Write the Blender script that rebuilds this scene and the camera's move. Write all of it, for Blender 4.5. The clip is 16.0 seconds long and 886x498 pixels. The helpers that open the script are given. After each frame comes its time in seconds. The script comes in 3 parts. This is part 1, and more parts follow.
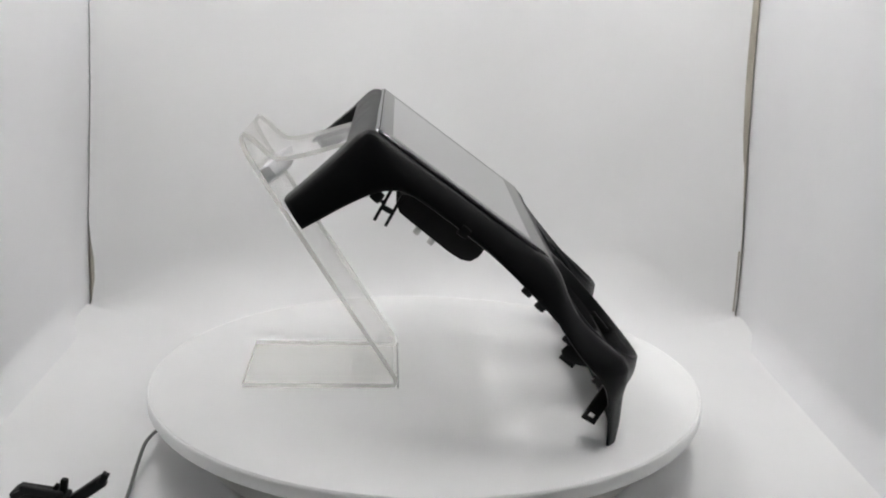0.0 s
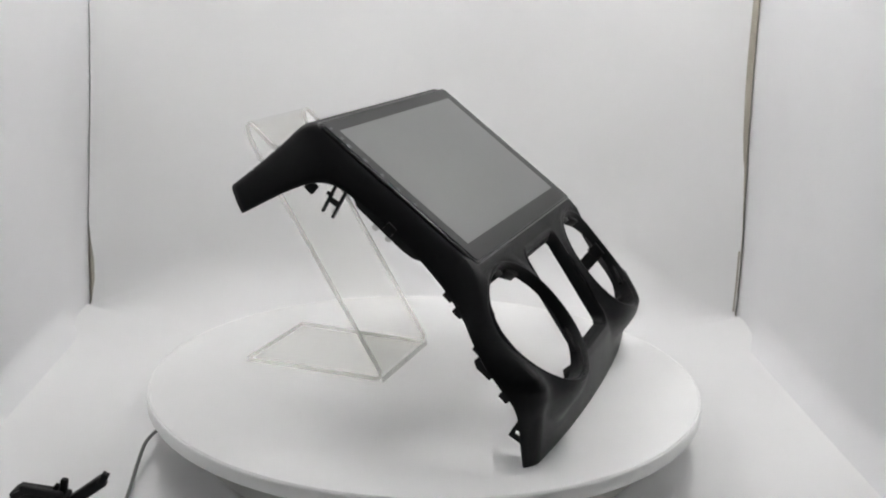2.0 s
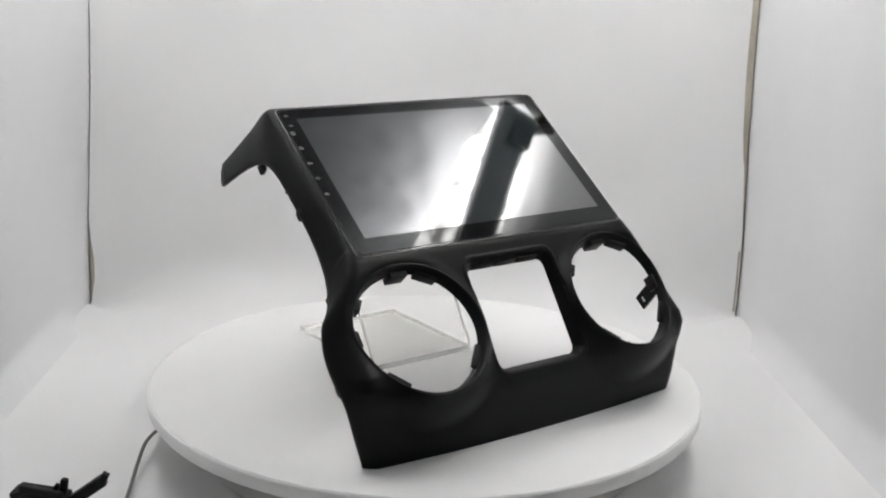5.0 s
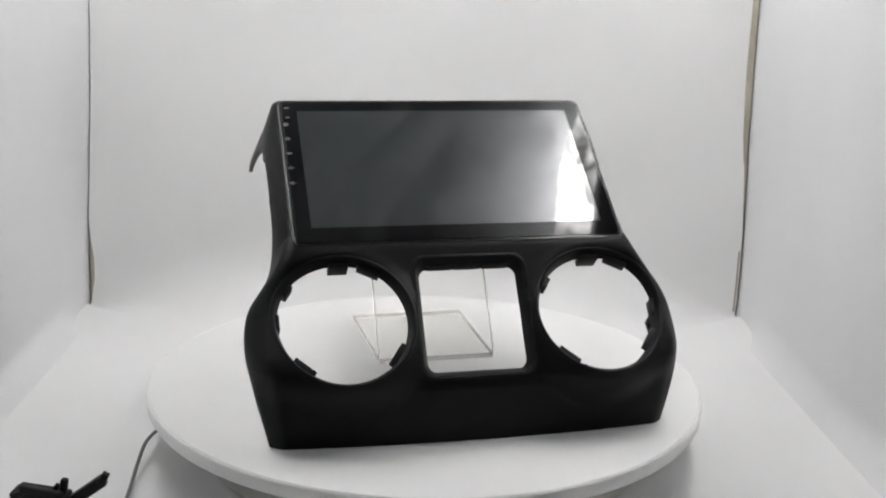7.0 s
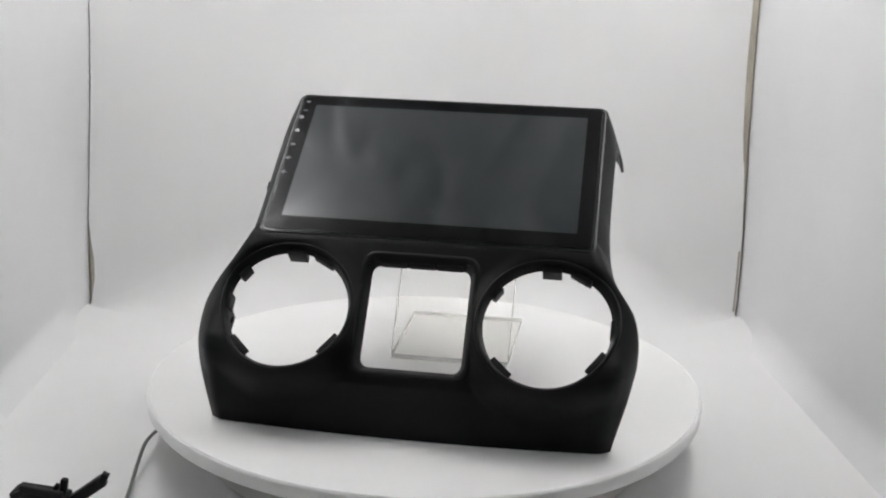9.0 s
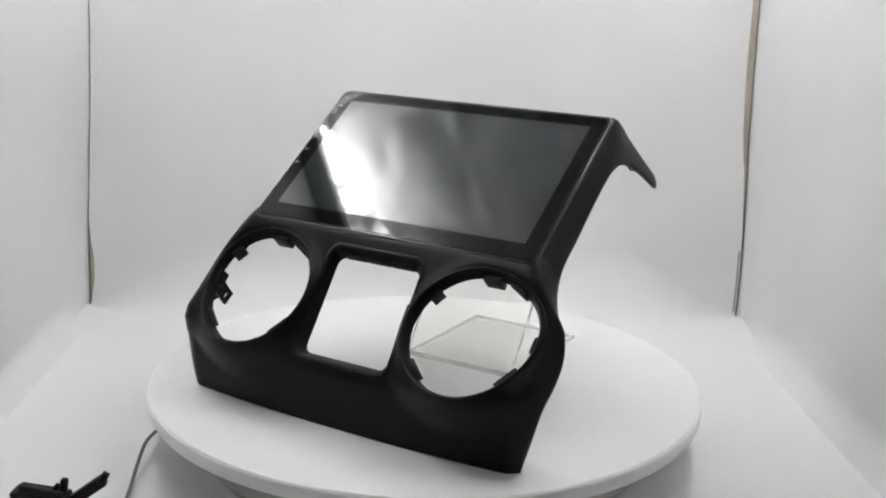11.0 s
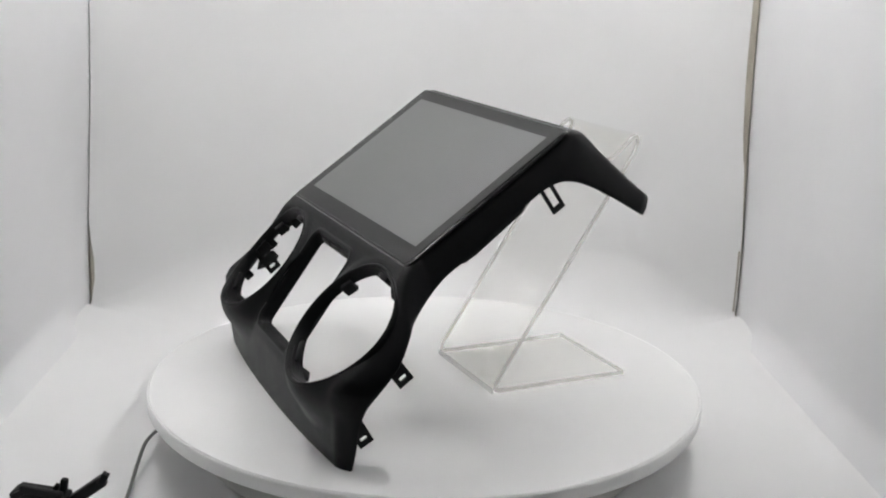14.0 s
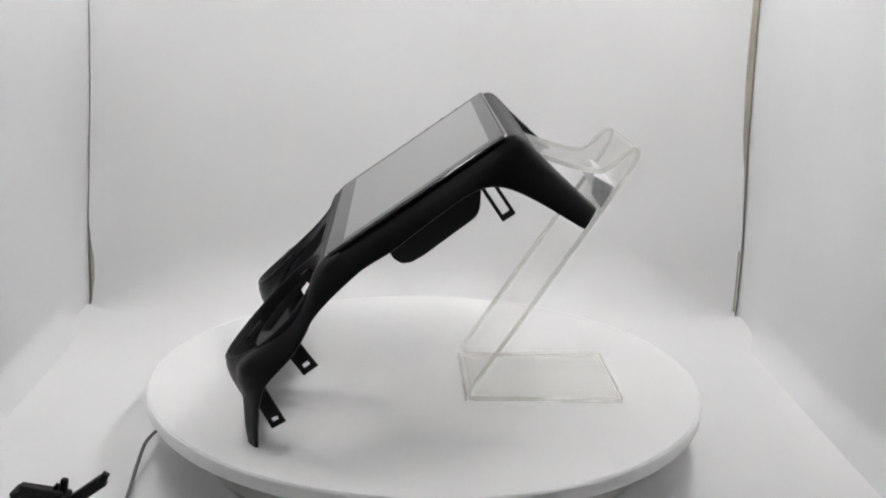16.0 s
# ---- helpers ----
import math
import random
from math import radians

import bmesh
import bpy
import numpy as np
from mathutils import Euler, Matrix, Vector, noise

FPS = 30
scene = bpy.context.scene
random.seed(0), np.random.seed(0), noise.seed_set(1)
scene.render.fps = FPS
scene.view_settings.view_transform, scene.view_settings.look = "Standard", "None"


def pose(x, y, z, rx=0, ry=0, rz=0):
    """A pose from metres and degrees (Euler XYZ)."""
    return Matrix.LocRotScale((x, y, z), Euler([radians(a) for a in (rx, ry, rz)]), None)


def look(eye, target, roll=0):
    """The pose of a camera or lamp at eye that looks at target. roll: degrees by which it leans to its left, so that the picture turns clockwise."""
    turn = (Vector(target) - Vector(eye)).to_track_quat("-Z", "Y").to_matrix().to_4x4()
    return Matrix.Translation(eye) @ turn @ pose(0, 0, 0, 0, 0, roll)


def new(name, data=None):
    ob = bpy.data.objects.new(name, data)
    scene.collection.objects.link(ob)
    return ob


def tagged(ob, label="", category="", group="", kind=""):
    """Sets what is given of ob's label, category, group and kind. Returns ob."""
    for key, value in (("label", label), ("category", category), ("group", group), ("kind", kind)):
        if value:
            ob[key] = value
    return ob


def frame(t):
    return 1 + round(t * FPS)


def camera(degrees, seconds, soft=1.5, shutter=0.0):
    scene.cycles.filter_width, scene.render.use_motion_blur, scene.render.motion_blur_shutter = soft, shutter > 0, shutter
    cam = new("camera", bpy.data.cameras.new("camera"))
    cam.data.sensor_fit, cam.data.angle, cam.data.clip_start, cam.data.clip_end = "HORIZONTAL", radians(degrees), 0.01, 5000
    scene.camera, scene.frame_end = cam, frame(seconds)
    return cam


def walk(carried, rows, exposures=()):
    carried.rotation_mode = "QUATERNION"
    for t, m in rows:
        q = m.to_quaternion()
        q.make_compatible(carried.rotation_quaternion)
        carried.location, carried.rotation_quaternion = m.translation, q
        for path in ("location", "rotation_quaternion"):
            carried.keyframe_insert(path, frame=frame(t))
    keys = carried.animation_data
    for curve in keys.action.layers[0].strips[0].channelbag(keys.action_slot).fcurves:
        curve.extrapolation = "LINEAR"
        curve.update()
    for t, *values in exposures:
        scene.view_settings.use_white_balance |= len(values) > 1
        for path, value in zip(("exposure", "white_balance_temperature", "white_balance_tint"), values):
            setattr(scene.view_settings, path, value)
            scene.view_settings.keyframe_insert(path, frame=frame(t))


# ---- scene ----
cam = camera(43.03, 16.0, soft=2.0)
CAM_EYE = (0.0, -0.878, 0.331)
CAM_AIM = (CAM_EYE[0] + 0.009227, CAM_EYE[1] + 0.968265, CAM_EYE[2] - 0.249757)
walk(cam, [(0.0, look(CAM_EYE, CAM_AIM, 1.63)), (16.0, look(CAM_EYE, CAM_AIM, 1.63))])

# ---- light ----
world = bpy.data.worlds.new("room_light")
scene.world = world
world.use_nodes = True
world.node_tree.nodes["Background"].inputs["Color"].default_value = (0.93, 0.96, 1.0, 1)
world.node_tree.nodes["Background"].inputs["Strength"].default_value = 0.10
scene.view_settings.exposure = 0.56
LAMP_POWER = 47.0

FLOOR_Z = -0.052          # tent floor below the platter's top
TENT_TURN = radians(1.2)  # the tent stands a little askew
LAMP_TURN = radians(3.3)  # and its lamps more so
SPIN = -11.2587           # degrees a second
SPIN_AT_8 = -5.344


def turn_at(t):
    return SPIN_AT_8 + SPIN * (t - 8.0)


# ---- materials ----
def material(name, color, rough=0.5, metal=0.0, vary=0.0, scale=40.0, bump=0.0, bump_scale=900.0, spec=0.5, coat=0.0, emit=0.0):
    m = bpy.data.materials.new(name)
    m.use_nodes = True
    nt = m.node_tree
    b = nt.nodes["Principled BSDF"]
    b.inputs["Base Color"].default_value = (*color, 1)
    b.inputs["Roughness"].default_value = rough
    b.inputs["Metallic"].default_value = metal
    b.inputs["Specular IOR Level"].default_value = spec
    b.inputs["Coat Weight"].default_value = coat
    if emit:
        b.inputs["Emission Color"].default_value = (1.0, 0.988, 0.970, 1)
        b.inputs["Emission Strength"].default_value = emit
    tc = nt.nodes.new("ShaderNodeTexCoord")
    if vary:
        n1 = nt.nodes.new("ShaderNodeTexNoise")
        n1.inputs["Scale"].default_value = scale
        n1.inputs["Detail"].default_value = 6
        nt.links.new(tc.outputs["Object"], n1.inputs["Vector"])
        r = nt.nodes.new("ShaderNodeMapRange")
        r.inputs["From Min"].default_value, r.inputs["From Max"].default_value = 0.3, 0.7
        r.inputs["To Min"].default_value, r.inputs["To Max"].default_value = 1 - vary, 1 + vary
        nt.links.new(n1.outputs["Fac"], r.inputs["Value"])
        mix = nt.nodes.new("ShaderNodeMix")
        mix.data_type, mix.blend_type = "RGBA", "MULTIPLY"
        mix.inputs["Factor"].default_value = 1
        mix.inputs["A"].default_value = (*color, 1)
        nt.links.new(r.outputs["Result"], mix.inputs["B"])
        nt.links.new(mix.outputs["Result"], b.inputs["Base Color"])
        r2 = nt.nodes.new("ShaderNodeMapRange")
        r2.inputs["To Min"].default_value, r2.inputs["To Max"].default_value = max(rough - 0.08, 0), min(rough + 0.08, 1)
        nt.links.new(n1.outputs["Fac"], r2.inputs["Value"])
        nt.links.new(r2.outputs["Result"], b.inputs["Roughness"])
    if bump:
        n2 = nt.nodes.new("ShaderNodeTexNoise")
        n2.inputs["Scale"].default_value = bump_scale
        n2.inputs["Detail"].default_value = 3
        nt.links.new(tc.outputs["Object"], n2.inputs["Vector"])
        bp = nt.nodes.new("ShaderNodeBump")
        bp.inputs["Strength"].default_value = bump
        bp.inputs["Distance"].default_value = 0.0006
        nt.links.new(n2.outputs["Fac"], bp.inputs["Height"])
        nt.links.new(bp.outputs["Normal"], b.inputs["Normal"])
    return m


def clear_sheet_material(name, color, rough=0.04):
    """Clear sheet: tinted see-through body under a thin gloss."""
    m = bpy.data.materials.new(name)
    m.use_nodes = True
    nt = m.node_tree
    nt.nodes.remove(nt.nodes["Principled BSDF"])
    body, gloss, x, f, p = (nt.nodes.new(k) for k in ("ShaderNodeBsdfTransparent", "ShaderNodeBsdfGlossy", "ShaderNodeMixShader", "ShaderNodeLayerWeight", "ShaderNodeMath"))
    body.inputs["Color"].default_value = (*color, 1)
    gloss.inputs["Roughness"].default_value = rough
    p.operation = "POWER"
    p.inputs[1].default_value = 7.0
    nt.links.new(f.outputs["Facing"], p.inputs[0])
    nt.links.new(p.outputs["Value"], x.inputs["Fac"])
    nt.links.new(body.outputs["BSDF"], x.inputs[1])
    nt.links.new(gloss.outputs["BSDF"], x.inputs[2])
    nt.links.new(x.outputs["Shader"], nt.nodes["Material Output"].inputs["Surface"])
    return m


def frosted_material(name, color, solid):
    """A cut edge that scatters light both ways."""
    m = bpy.data.materials.new(name)
    m.use_nodes = True
    nt = m.node_tree
    nt.nodes.remove(nt.nodes["Principled BSDF"])
    d, t, x = nt.nodes.new("ShaderNodeBsdfDiffuse"), nt.nodes.new("ShaderNodeBsdfTranslucent"), nt.nodes.new("ShaderNodeMixShader")
    for b in (d, t):
        b.inputs["Color"].default_value = (*color, 1)
    x.inputs["Fac"].default_value = 0.5
    nt.links.new(d.outputs["BSDF"], x.inputs[1])
    nt.links.new(t.outputs["BSDF"], x.inputs[2])
    clear, half = nt.nodes.new("ShaderNodeBsdfTransparent"), nt.nodes.new("ShaderNodeMixShader")
    half.inputs["Fac"].default_value = solid
    nt.links.new(clear.outputs["BSDF"], half.inputs[1])
    nt.links.new(x.outputs["Shader"], half.inputs[2])
    nt.links.new(half.outputs["Shader"], nt.nodes["Material Output"].inputs["Surface"])
    return m


M_PLASTIC = material("matte_black_plastic", (0.006, 0.0062, 0.0066), 0.40, vary=0.12, scale=60, bump=0.25, bump_scale=1800, spec=0.17)
M_PLASTIC_IN = material("black_inner_plastic", (0.005, 0.005, 0.0052), 0.5, vary=0.1, scale=80, spec=0.25)
M_BEZEL = material("black_glass", (0.003, 0.003, 0.0035), 0.05, spec=0.22)
M_LCD = material("dark_display", (0.008, 0.012, 0.013), 0.06, spec=0.75, coat=0.9)
M_LIP = material("polished_black_lip", (0.01, 0.01, 0.01), 0.12, spec=0.6, coat=0.3)
M_GLASS_EDGE = material("green_glass_edge", (0.004, 0.011, 0.009), 0.12)
M_ICON = material("grey_icon_print", (0.075, 0.077, 0.08), 0.4)
M_STEEL = material("zinc_steel", (0.55, 0.55, 0.53), 0.35, 1.0, vary=0.1, scale=200)
M_ACRYLIC = clear_sheet_material("clear_acrylic", (0.994, 0.993, 0.986))
M_FELT = material("grey_pad", (0.62, 0.62, 0.63), 0.9, vary=0.1, scale=300)
M_WHITE = material("white_platter_plastic", (0.92, 0.92, 0.915), 0.42, vary=0.015, scale=12)
M_BASE = material("grey_base_plastic", (0.55, 0.54, 0.52), 0.5, vary=0.05, scale=30)
M_FABRIC = material("white_tent_fabric", (0.78, 0.78, 0.79), 0.75, vary=0.03, scale=5, bump=0.25, bump_scale=25)
M_SHEET = material("white_backdrop_sheet", (0.82, 0.82, 0.82), 0.6, vary=0.03, scale=5, bump=0.12, bump_scale=12)
M_POLE = material("tan_frame_tube", (0.40, 0.37, 0.31), 0.5, vary=0.15, scale=30)
M_SEAM = material("grey_seam_tape", (0.10, 0.12, 0.14), 0.7, vary=0.1, scale=60)
M_CABLE = material("grey_cable", (0.14, 0.14, 0.135), 0.45)
M_HOUSING = material("grey_lamp_housing", (0.16, 0.165, 0.175), 0.45, vary=0.08, scale=50)
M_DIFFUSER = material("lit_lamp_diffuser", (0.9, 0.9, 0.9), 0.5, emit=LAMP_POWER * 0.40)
M_TOP_LIT = material("lit_upper_diffuser", (0.9, 0.9, 0.9), 0.5, emit=LAMP_POWER * 0.9)
# right lamp's diffusers are set weaker, only to balance brightness between the sides
M_TOP_RIGHT = material("lit_right_upper_diffuser", (0.9, 0.9, 0.9), 0.5, emit=LAMP_POWER * 0.7)
M_DIFFUSER_RIGHT = material("lit_right_lamp_diffuser", (0.9, 0.9, 0.9), 0.5, emit=LAMP_POWER * 0.53)
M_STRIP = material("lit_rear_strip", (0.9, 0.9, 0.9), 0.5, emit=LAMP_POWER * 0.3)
# noise puts a patchy glow into the emission, for crumpled reflections in the display
for lit_mat, low, high in ((M_DIFFUSER, 0.045, 0.53), (M_DIFFUSER_RIGHT, 0.035, 0.46), (M_STRIP, 0.012, 0.09)):
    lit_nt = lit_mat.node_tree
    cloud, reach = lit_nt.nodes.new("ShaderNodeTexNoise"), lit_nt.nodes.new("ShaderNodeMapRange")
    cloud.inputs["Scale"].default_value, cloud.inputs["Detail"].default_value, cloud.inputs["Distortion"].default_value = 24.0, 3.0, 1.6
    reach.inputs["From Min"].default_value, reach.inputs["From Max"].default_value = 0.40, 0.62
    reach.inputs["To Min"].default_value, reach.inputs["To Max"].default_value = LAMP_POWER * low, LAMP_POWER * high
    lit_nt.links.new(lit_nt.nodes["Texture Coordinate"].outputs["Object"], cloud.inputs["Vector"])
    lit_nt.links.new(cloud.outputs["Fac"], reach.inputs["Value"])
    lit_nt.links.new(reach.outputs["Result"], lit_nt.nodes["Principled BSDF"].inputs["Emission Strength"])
M_KNOB = material("black_clamp", (0.012, 0.012, 0.014), 0.4)
M_YELLOW = material("olive_label", (0.25, 0.22, 0.05), 0.6)
M_ROOF = material("grey_roof_fabric", (0.31, 0.313, 0.325), 0.55, vary=0.12, scale=6, bump=0.3, bump_scale=20)
M_ACRYLIC_EDGE = frosted_material("frosted_acrylic_edge", (0.98, 0.97, 0.92), 0.26)
# greyer copy of the edge: the fold's shade is put into its colour
M_FOLD_SHADE = frosted_material("fold_painted_shade", (0.60, 0.60, 0.57), 0.30)
M_ROOM = material("room_wall_paint", (0.25, 0.25, 0.26), 0.8, vary=0.05, scale=3)
M_TABLE = material("table_wood", (0.30, 0.24, 0.18), 0.45, vary=0.2, scale=12)


# ---- mesh helpers ----
def finish(name, bm, mat, parent=None, label="", smooth=True, angle=40):
    bmesh.ops.recalc_face_normals(bm, faces=bm.faces)
    me = bpy.data.meshes.new(name)
    if smooth:
        for f in bm.faces:
            f.smooth = True
        for e in bm.edges:
            if len(e.link_faces) == 2 and e.calc_face_angle(0) > radians(angle):
                e.smooth = False
    bm.to_mesh(me)
    bm.free()
    me.materials.append(mat)
    ob = new(name, me)
    if parent:
        ob.parent = parent
    if label:
        tagged(ob, label)
    return ob


def part(name, bm, mat, parent, label="", smooth=True, angle=40):
    return finish(name, bm, mat, parent, label, smooth, angle)


def box_bm(size, m=Matrix(), bevel=0.0, bm=None, segments=2):
    bm = bm or bmesh.new()
    r = bmesh.ops.create_cube(bm, size=1, matrix=m @ Matrix.Diagonal((*size, 1)))
    if bevel:
        vs = set(r["verts"])
        es = [e for e in bm.edges if e.verts[0] in vs and e.verts[1] in vs]
        bmesh.ops.bevel(bm, geom=es, offset=bevel, segments=segments, affect="EDGES", profile=0.5)
    return bm


def loft(rings, closed=True, cap=False, bm=None):
    """Quads between rings of equal length."""
    bm = bm or bmesh.new()
    vr = [[bm.verts.new(p) for p in ring] for ring in rings]
    n = len(rings[0])
    for a, b in zip(vr, vr[1:]):
        for i in range(n if closed else n - 1):
            j = (i + 1) % n
            bm.faces.new((a[i], a[j], b[j], b[i]))
    if cap:
        bm.faces.new(vr[0])
        bm.faces.new(list(reversed(vr[-1])))
    return bm


def lathe(profile, steps=96, cap=False):
    rings = []
    for r, z in profile:
        rings.append([(r * math.cos(a), r * math.sin(a), z) for a in (2 * math.pi * k / steps for k in range(steps))])
    return loft(rings, cap=cap)


def extrude_yz(outline, x0, x1, bevel=0.0):
    """A solid whose outline lies in y and z, between x0 and x1."""
    bm = bmesh.new()
    a = [bm.verts.new((x0, y, z)) for y, z in outline]
    b = [bm.verts.new((x1, y, z)) for y, z in outline]
    n = len(outline)
    bm.faces.new(a)
    bm.faces.new(list(reversed(b)))
    for i in range(n):
        bm.faces.new((a[i], b[i], b[(i + 1) % n], a[(i + 1) % n]))
    bmesh.ops.recalc_face_normals(bm, faces=bm.faces)
    if bevel:
        bmesh.ops.bevel(bm, geom=list(bm.edges), offset=bevel, segments=2, affect="EDGES", profile=0.5)
    return bm


def rounded_rect(cx, cy, w, h, r, n=6):
    pts = []
    for sx, sy, a0 in ((1, 1, 0), (-1, 1, 90), (-1, -1, 180), (1, -1, 270)):
        for k in range(n + 1):
            a = radians(a0 + 90 * k / n)
            pts.append((cx + sx * (w / 2 - r) + r * math.cos(a), cy + sy * (h / 2 - r) + r * math.sin(a)))
    return pts


def tube(name, points, radius, mat, parent=None, label=""):
    cu = bpy.data.curves.new(name, "CURVE")
    cu.dimensions, cu.bevel_depth, cu.bevel_resolution = "3D", radius, 3
    sp = cu.splines.new("NURBS")
    sp.points.add(len(points) - 1)
    for p, c in zip(sp.points, points):
        p.co = (*c, 1)
    sp.use_endpoint_u, sp.order_u = True, 3
    cu.materials.append(mat)
    tmp = bpy.data.objects.new(name, cu)
    me = bpy.data.meshes.new_from_object(tmp)
    bpy.data.objects.remove(tmp)
    for poly in me.polygons:
        poly.use_smooth = True
    ob = new(name, me)
    if parent:
        ob.parent = parent
    if label:
        tagged(ob, label)
    return ob


def lerp_table(table, v):
    """Linear reading of a sorted table of (v, value)."""
    xs, ys = [a for a, _ in table], [b for _, b in table]
    return float(np.interp(v, xs, ys))


def smooth01(v):
    v = min(max(v, 0.0), 1.0)
    return v * v * (3 - 2 * v)


# ---- light tent (setting) ----
TENT = Matrix(((1, 0, 0.014, 0.0007), (0, 1, 0, 0), (0, 0, 1, 0), (0, 0, 0, 1))) @ Matrix.Rotation(TENT_TURN, 4, "Z")  # it leans a little
XL, XR, YF, YB, ZT = -0.371, 0.350, -0.42, 0.332, 0.655
FLARE = 0.012     # one side wall opens a little to the front


def tent_point(p):
    """Place of a tent point; the slack sides draw in at half height."""
    v = TENT @ Vector(p)
    v.x *= 1 - 0.031 * math.sin(math.pi * min(max(v.z / 0.62, 0.0), 1.0)) ** 1.3
    return v



def fabric_wall(name, corner, du, dv, nu, nv, wave, thick, label, mat=M_FABRIC):
    """A cloth wall from a corner along du and dv, gently slack, with thickness."""
    c, du, dv = Vector(corner), Vector(du), Vector(dv)
    nrm = du.cross(dv).normalized()
    front, back = [], []
    for j in range(nv + 1):
        rf, rb = [], []
        for i in range(nu + 1):
            p = c + du * (i / nu) + dv * (j / nv)
            s = noise.noise(p * 4.0 + Vector((len(name), 0, 0))) * wave * min(1, 6 * min(i / nu, 1 - i / nu, j / nv, 1 - j / nv) + 0.1)
            if mat is M_ROOF:      # crumpled lining
                q = p * 13.0 + 0.7 * noise.noise_vector(p * 7.0)
                s += 0.012 * (abs(noise.noise(q)) - 0.2) + 0.004 * abs(noise.noise(q * 2.7))
            if name in ("wall_left", "wall_right"):     # the foot turns in onto the floor
                foot = max(0.0, 1 - (p.z - FLOOR_Z) / 0.030) * smooth01((YB - 0.03 - p.y) / 0.10)
                s += 0.020 * foot ** 2
            rf.append(tent_point(p + nrm * s))
            rb.append(tent_point(p + nrm * (s - thick)))
        front.append(rf)
        back.append(rb)
    rings = [f + list(reversed(b)) for f, b in zip(front, back)]
    ob = finish(name, loft(rings, cap=True), mat)
    return tagged(ob, label, kind="structure")


fabric_wall("wall_left", (XL, YF, FLOOR_Z), (0, YB - YF, 0), (0, 0, ZT - FLOOR_Z), 30, 170, 0.004, 0.003, "white fabric side wall of a photo tent")
fabric_wall("wall_right", (XR, YB, FLOOR_Z), (FLARE, YF - YB, 0), (0, 0, ZT - FLOOR_Z), 30, 170, 0.004, 0.003, "white fabric side wall of a photo tent")
fabric_wall("wall_back", (XL - 0.003, YB, FLOOR_Z), (XR - XL + 0.006, 0, 0), (0, 0, ZT - FLOOR_Z), 24, 24, 0.003, 0.003, "white fabric back wall of a photo tent")
fabric_wall("ceiling", (XL - 0.003, YF, ZT + 0.003), (0, YB - YF, 0), (XR - XL + 0.006 + FLARE, 0, 0), 96, 96, 0.010, 0.003, "slack grey fabric roof of a photo tent", M_ROOF)
fabric_wall("floor", (XL - 0.003, YF, FLOOR_Z - 0.006), (XR - XL + 0.006 + FLARE, 0, 0), (0, YB - YF, 0), 12, 12, 0.0, 0.004, "white fabric floor of a photo tent")

# the front flap: cloth above and beside the opening
fabric_wall("wall_front", (XR + FLARE, YF, 0.56), (XL - XR - FLARE, 0, 0), (0, 0, ZT - 0.56), 16, 6, 0.003, 0.003, "white fabric flap above the tent opening")


def backdrop_sheet():
    """Hanging sheet that sweeps down onto the floor, in a tighter bend towards its edges."""
    yb, nx, top = YB - 0.014, 90, ZT - 0.02

    def profile(rad):
        low = FLOOR_Z + rad
        rows = [(yb, top + (low - top) * k / 30) for k in range(30)]
        rows += [(yb - rad + rad * math.cos(a), low - rad * math.sin(a)) for a in (math.pi / 2 * k / 15 for k in range(16))]
        rows += [(yb - rad + (YF + 0.012 - yb + rad) * k / 20, FLOOR_Z) for k in range(1, 21)]
        return rows
    columns = []
    for i in range(nx + 1):
        u = i / nx
        columns.append(profile(0.010 + 0.080 * smooth01(min(u, 1 - u) / 0.22)))
    rings = []
    for j in range(len(columns[0])):
        f, b = [], []
        for i in range(nx + 1):
            y, z = columns[i][j]
            left = XL + 0.0014 + 0.0062 * smooth01(1 - abs(z + 0.008) / 0.052) if z > FLOOR_Z + 0.004 else XL - 0.002
            right = XR - 0.0022 - 0.0062 * smooth01((z + 0.02) / 0.34) if z > FLOOR_Z + 0.004 else XR + 0.002
            right += FLARE * (yb - y) / (YB - YF)
            x = left + (right - left) * i / nx
            w = 0.007 * noise.noise(Vector((x * 4, y * 3, z * 3))) + 0.003 * noise.noise(Vector((x * 9, y * 3, z * 6))) if z > FLOOR_Z + 0.1 else 0.0
            z += 0.007 * max(0.0, 1 - min(x - left, right - x) / 0.035) ** 2 if j >= 44 else 0.0
            f.append(tent_point((x, y + w, z)))
            b.append(tent_point((x, y + w + (0.0012 if j < 46 else 0), z - (0.0012 if j >= 30 else 0))))
        rings.append(f + list(reversed(b)))
    ob = finish("backdrop", loft(rings, cap=True), M_SHEET, angle=60)
    return tagged(ob, "white backdrop sheet sweeping onto the tent floor", kind="structure")


backdrop_sheet()


def tent_pole(x, y, r):
    """Upright tube that bends in with the slack side."""
    n, rings = 28, []
    for k in range(n + 1):
        z = FLOOR_Z + (ZT - 0.002 - FLOOR_Z) * k / n
        c = tent_point((x, y, z))
        rings.append([(c.x + r * math.cos(a), c.y + r * math.sin(a), z) for a in (2 * math.pi * q / 16 for q in range(16))])
    ob = finish("tent_pole", loft(rings, cap=True), M_POLE)
    return tagged(ob, "tan upright frame tube in the tent corner", "pole", "tent poles")


for px, py, pr in ((XL + 0.004, YB - 0.008, 0.004), (XR - 0.0042, YB - 0.0100, 0.0042)):
    tent_pole(px, py, pr)

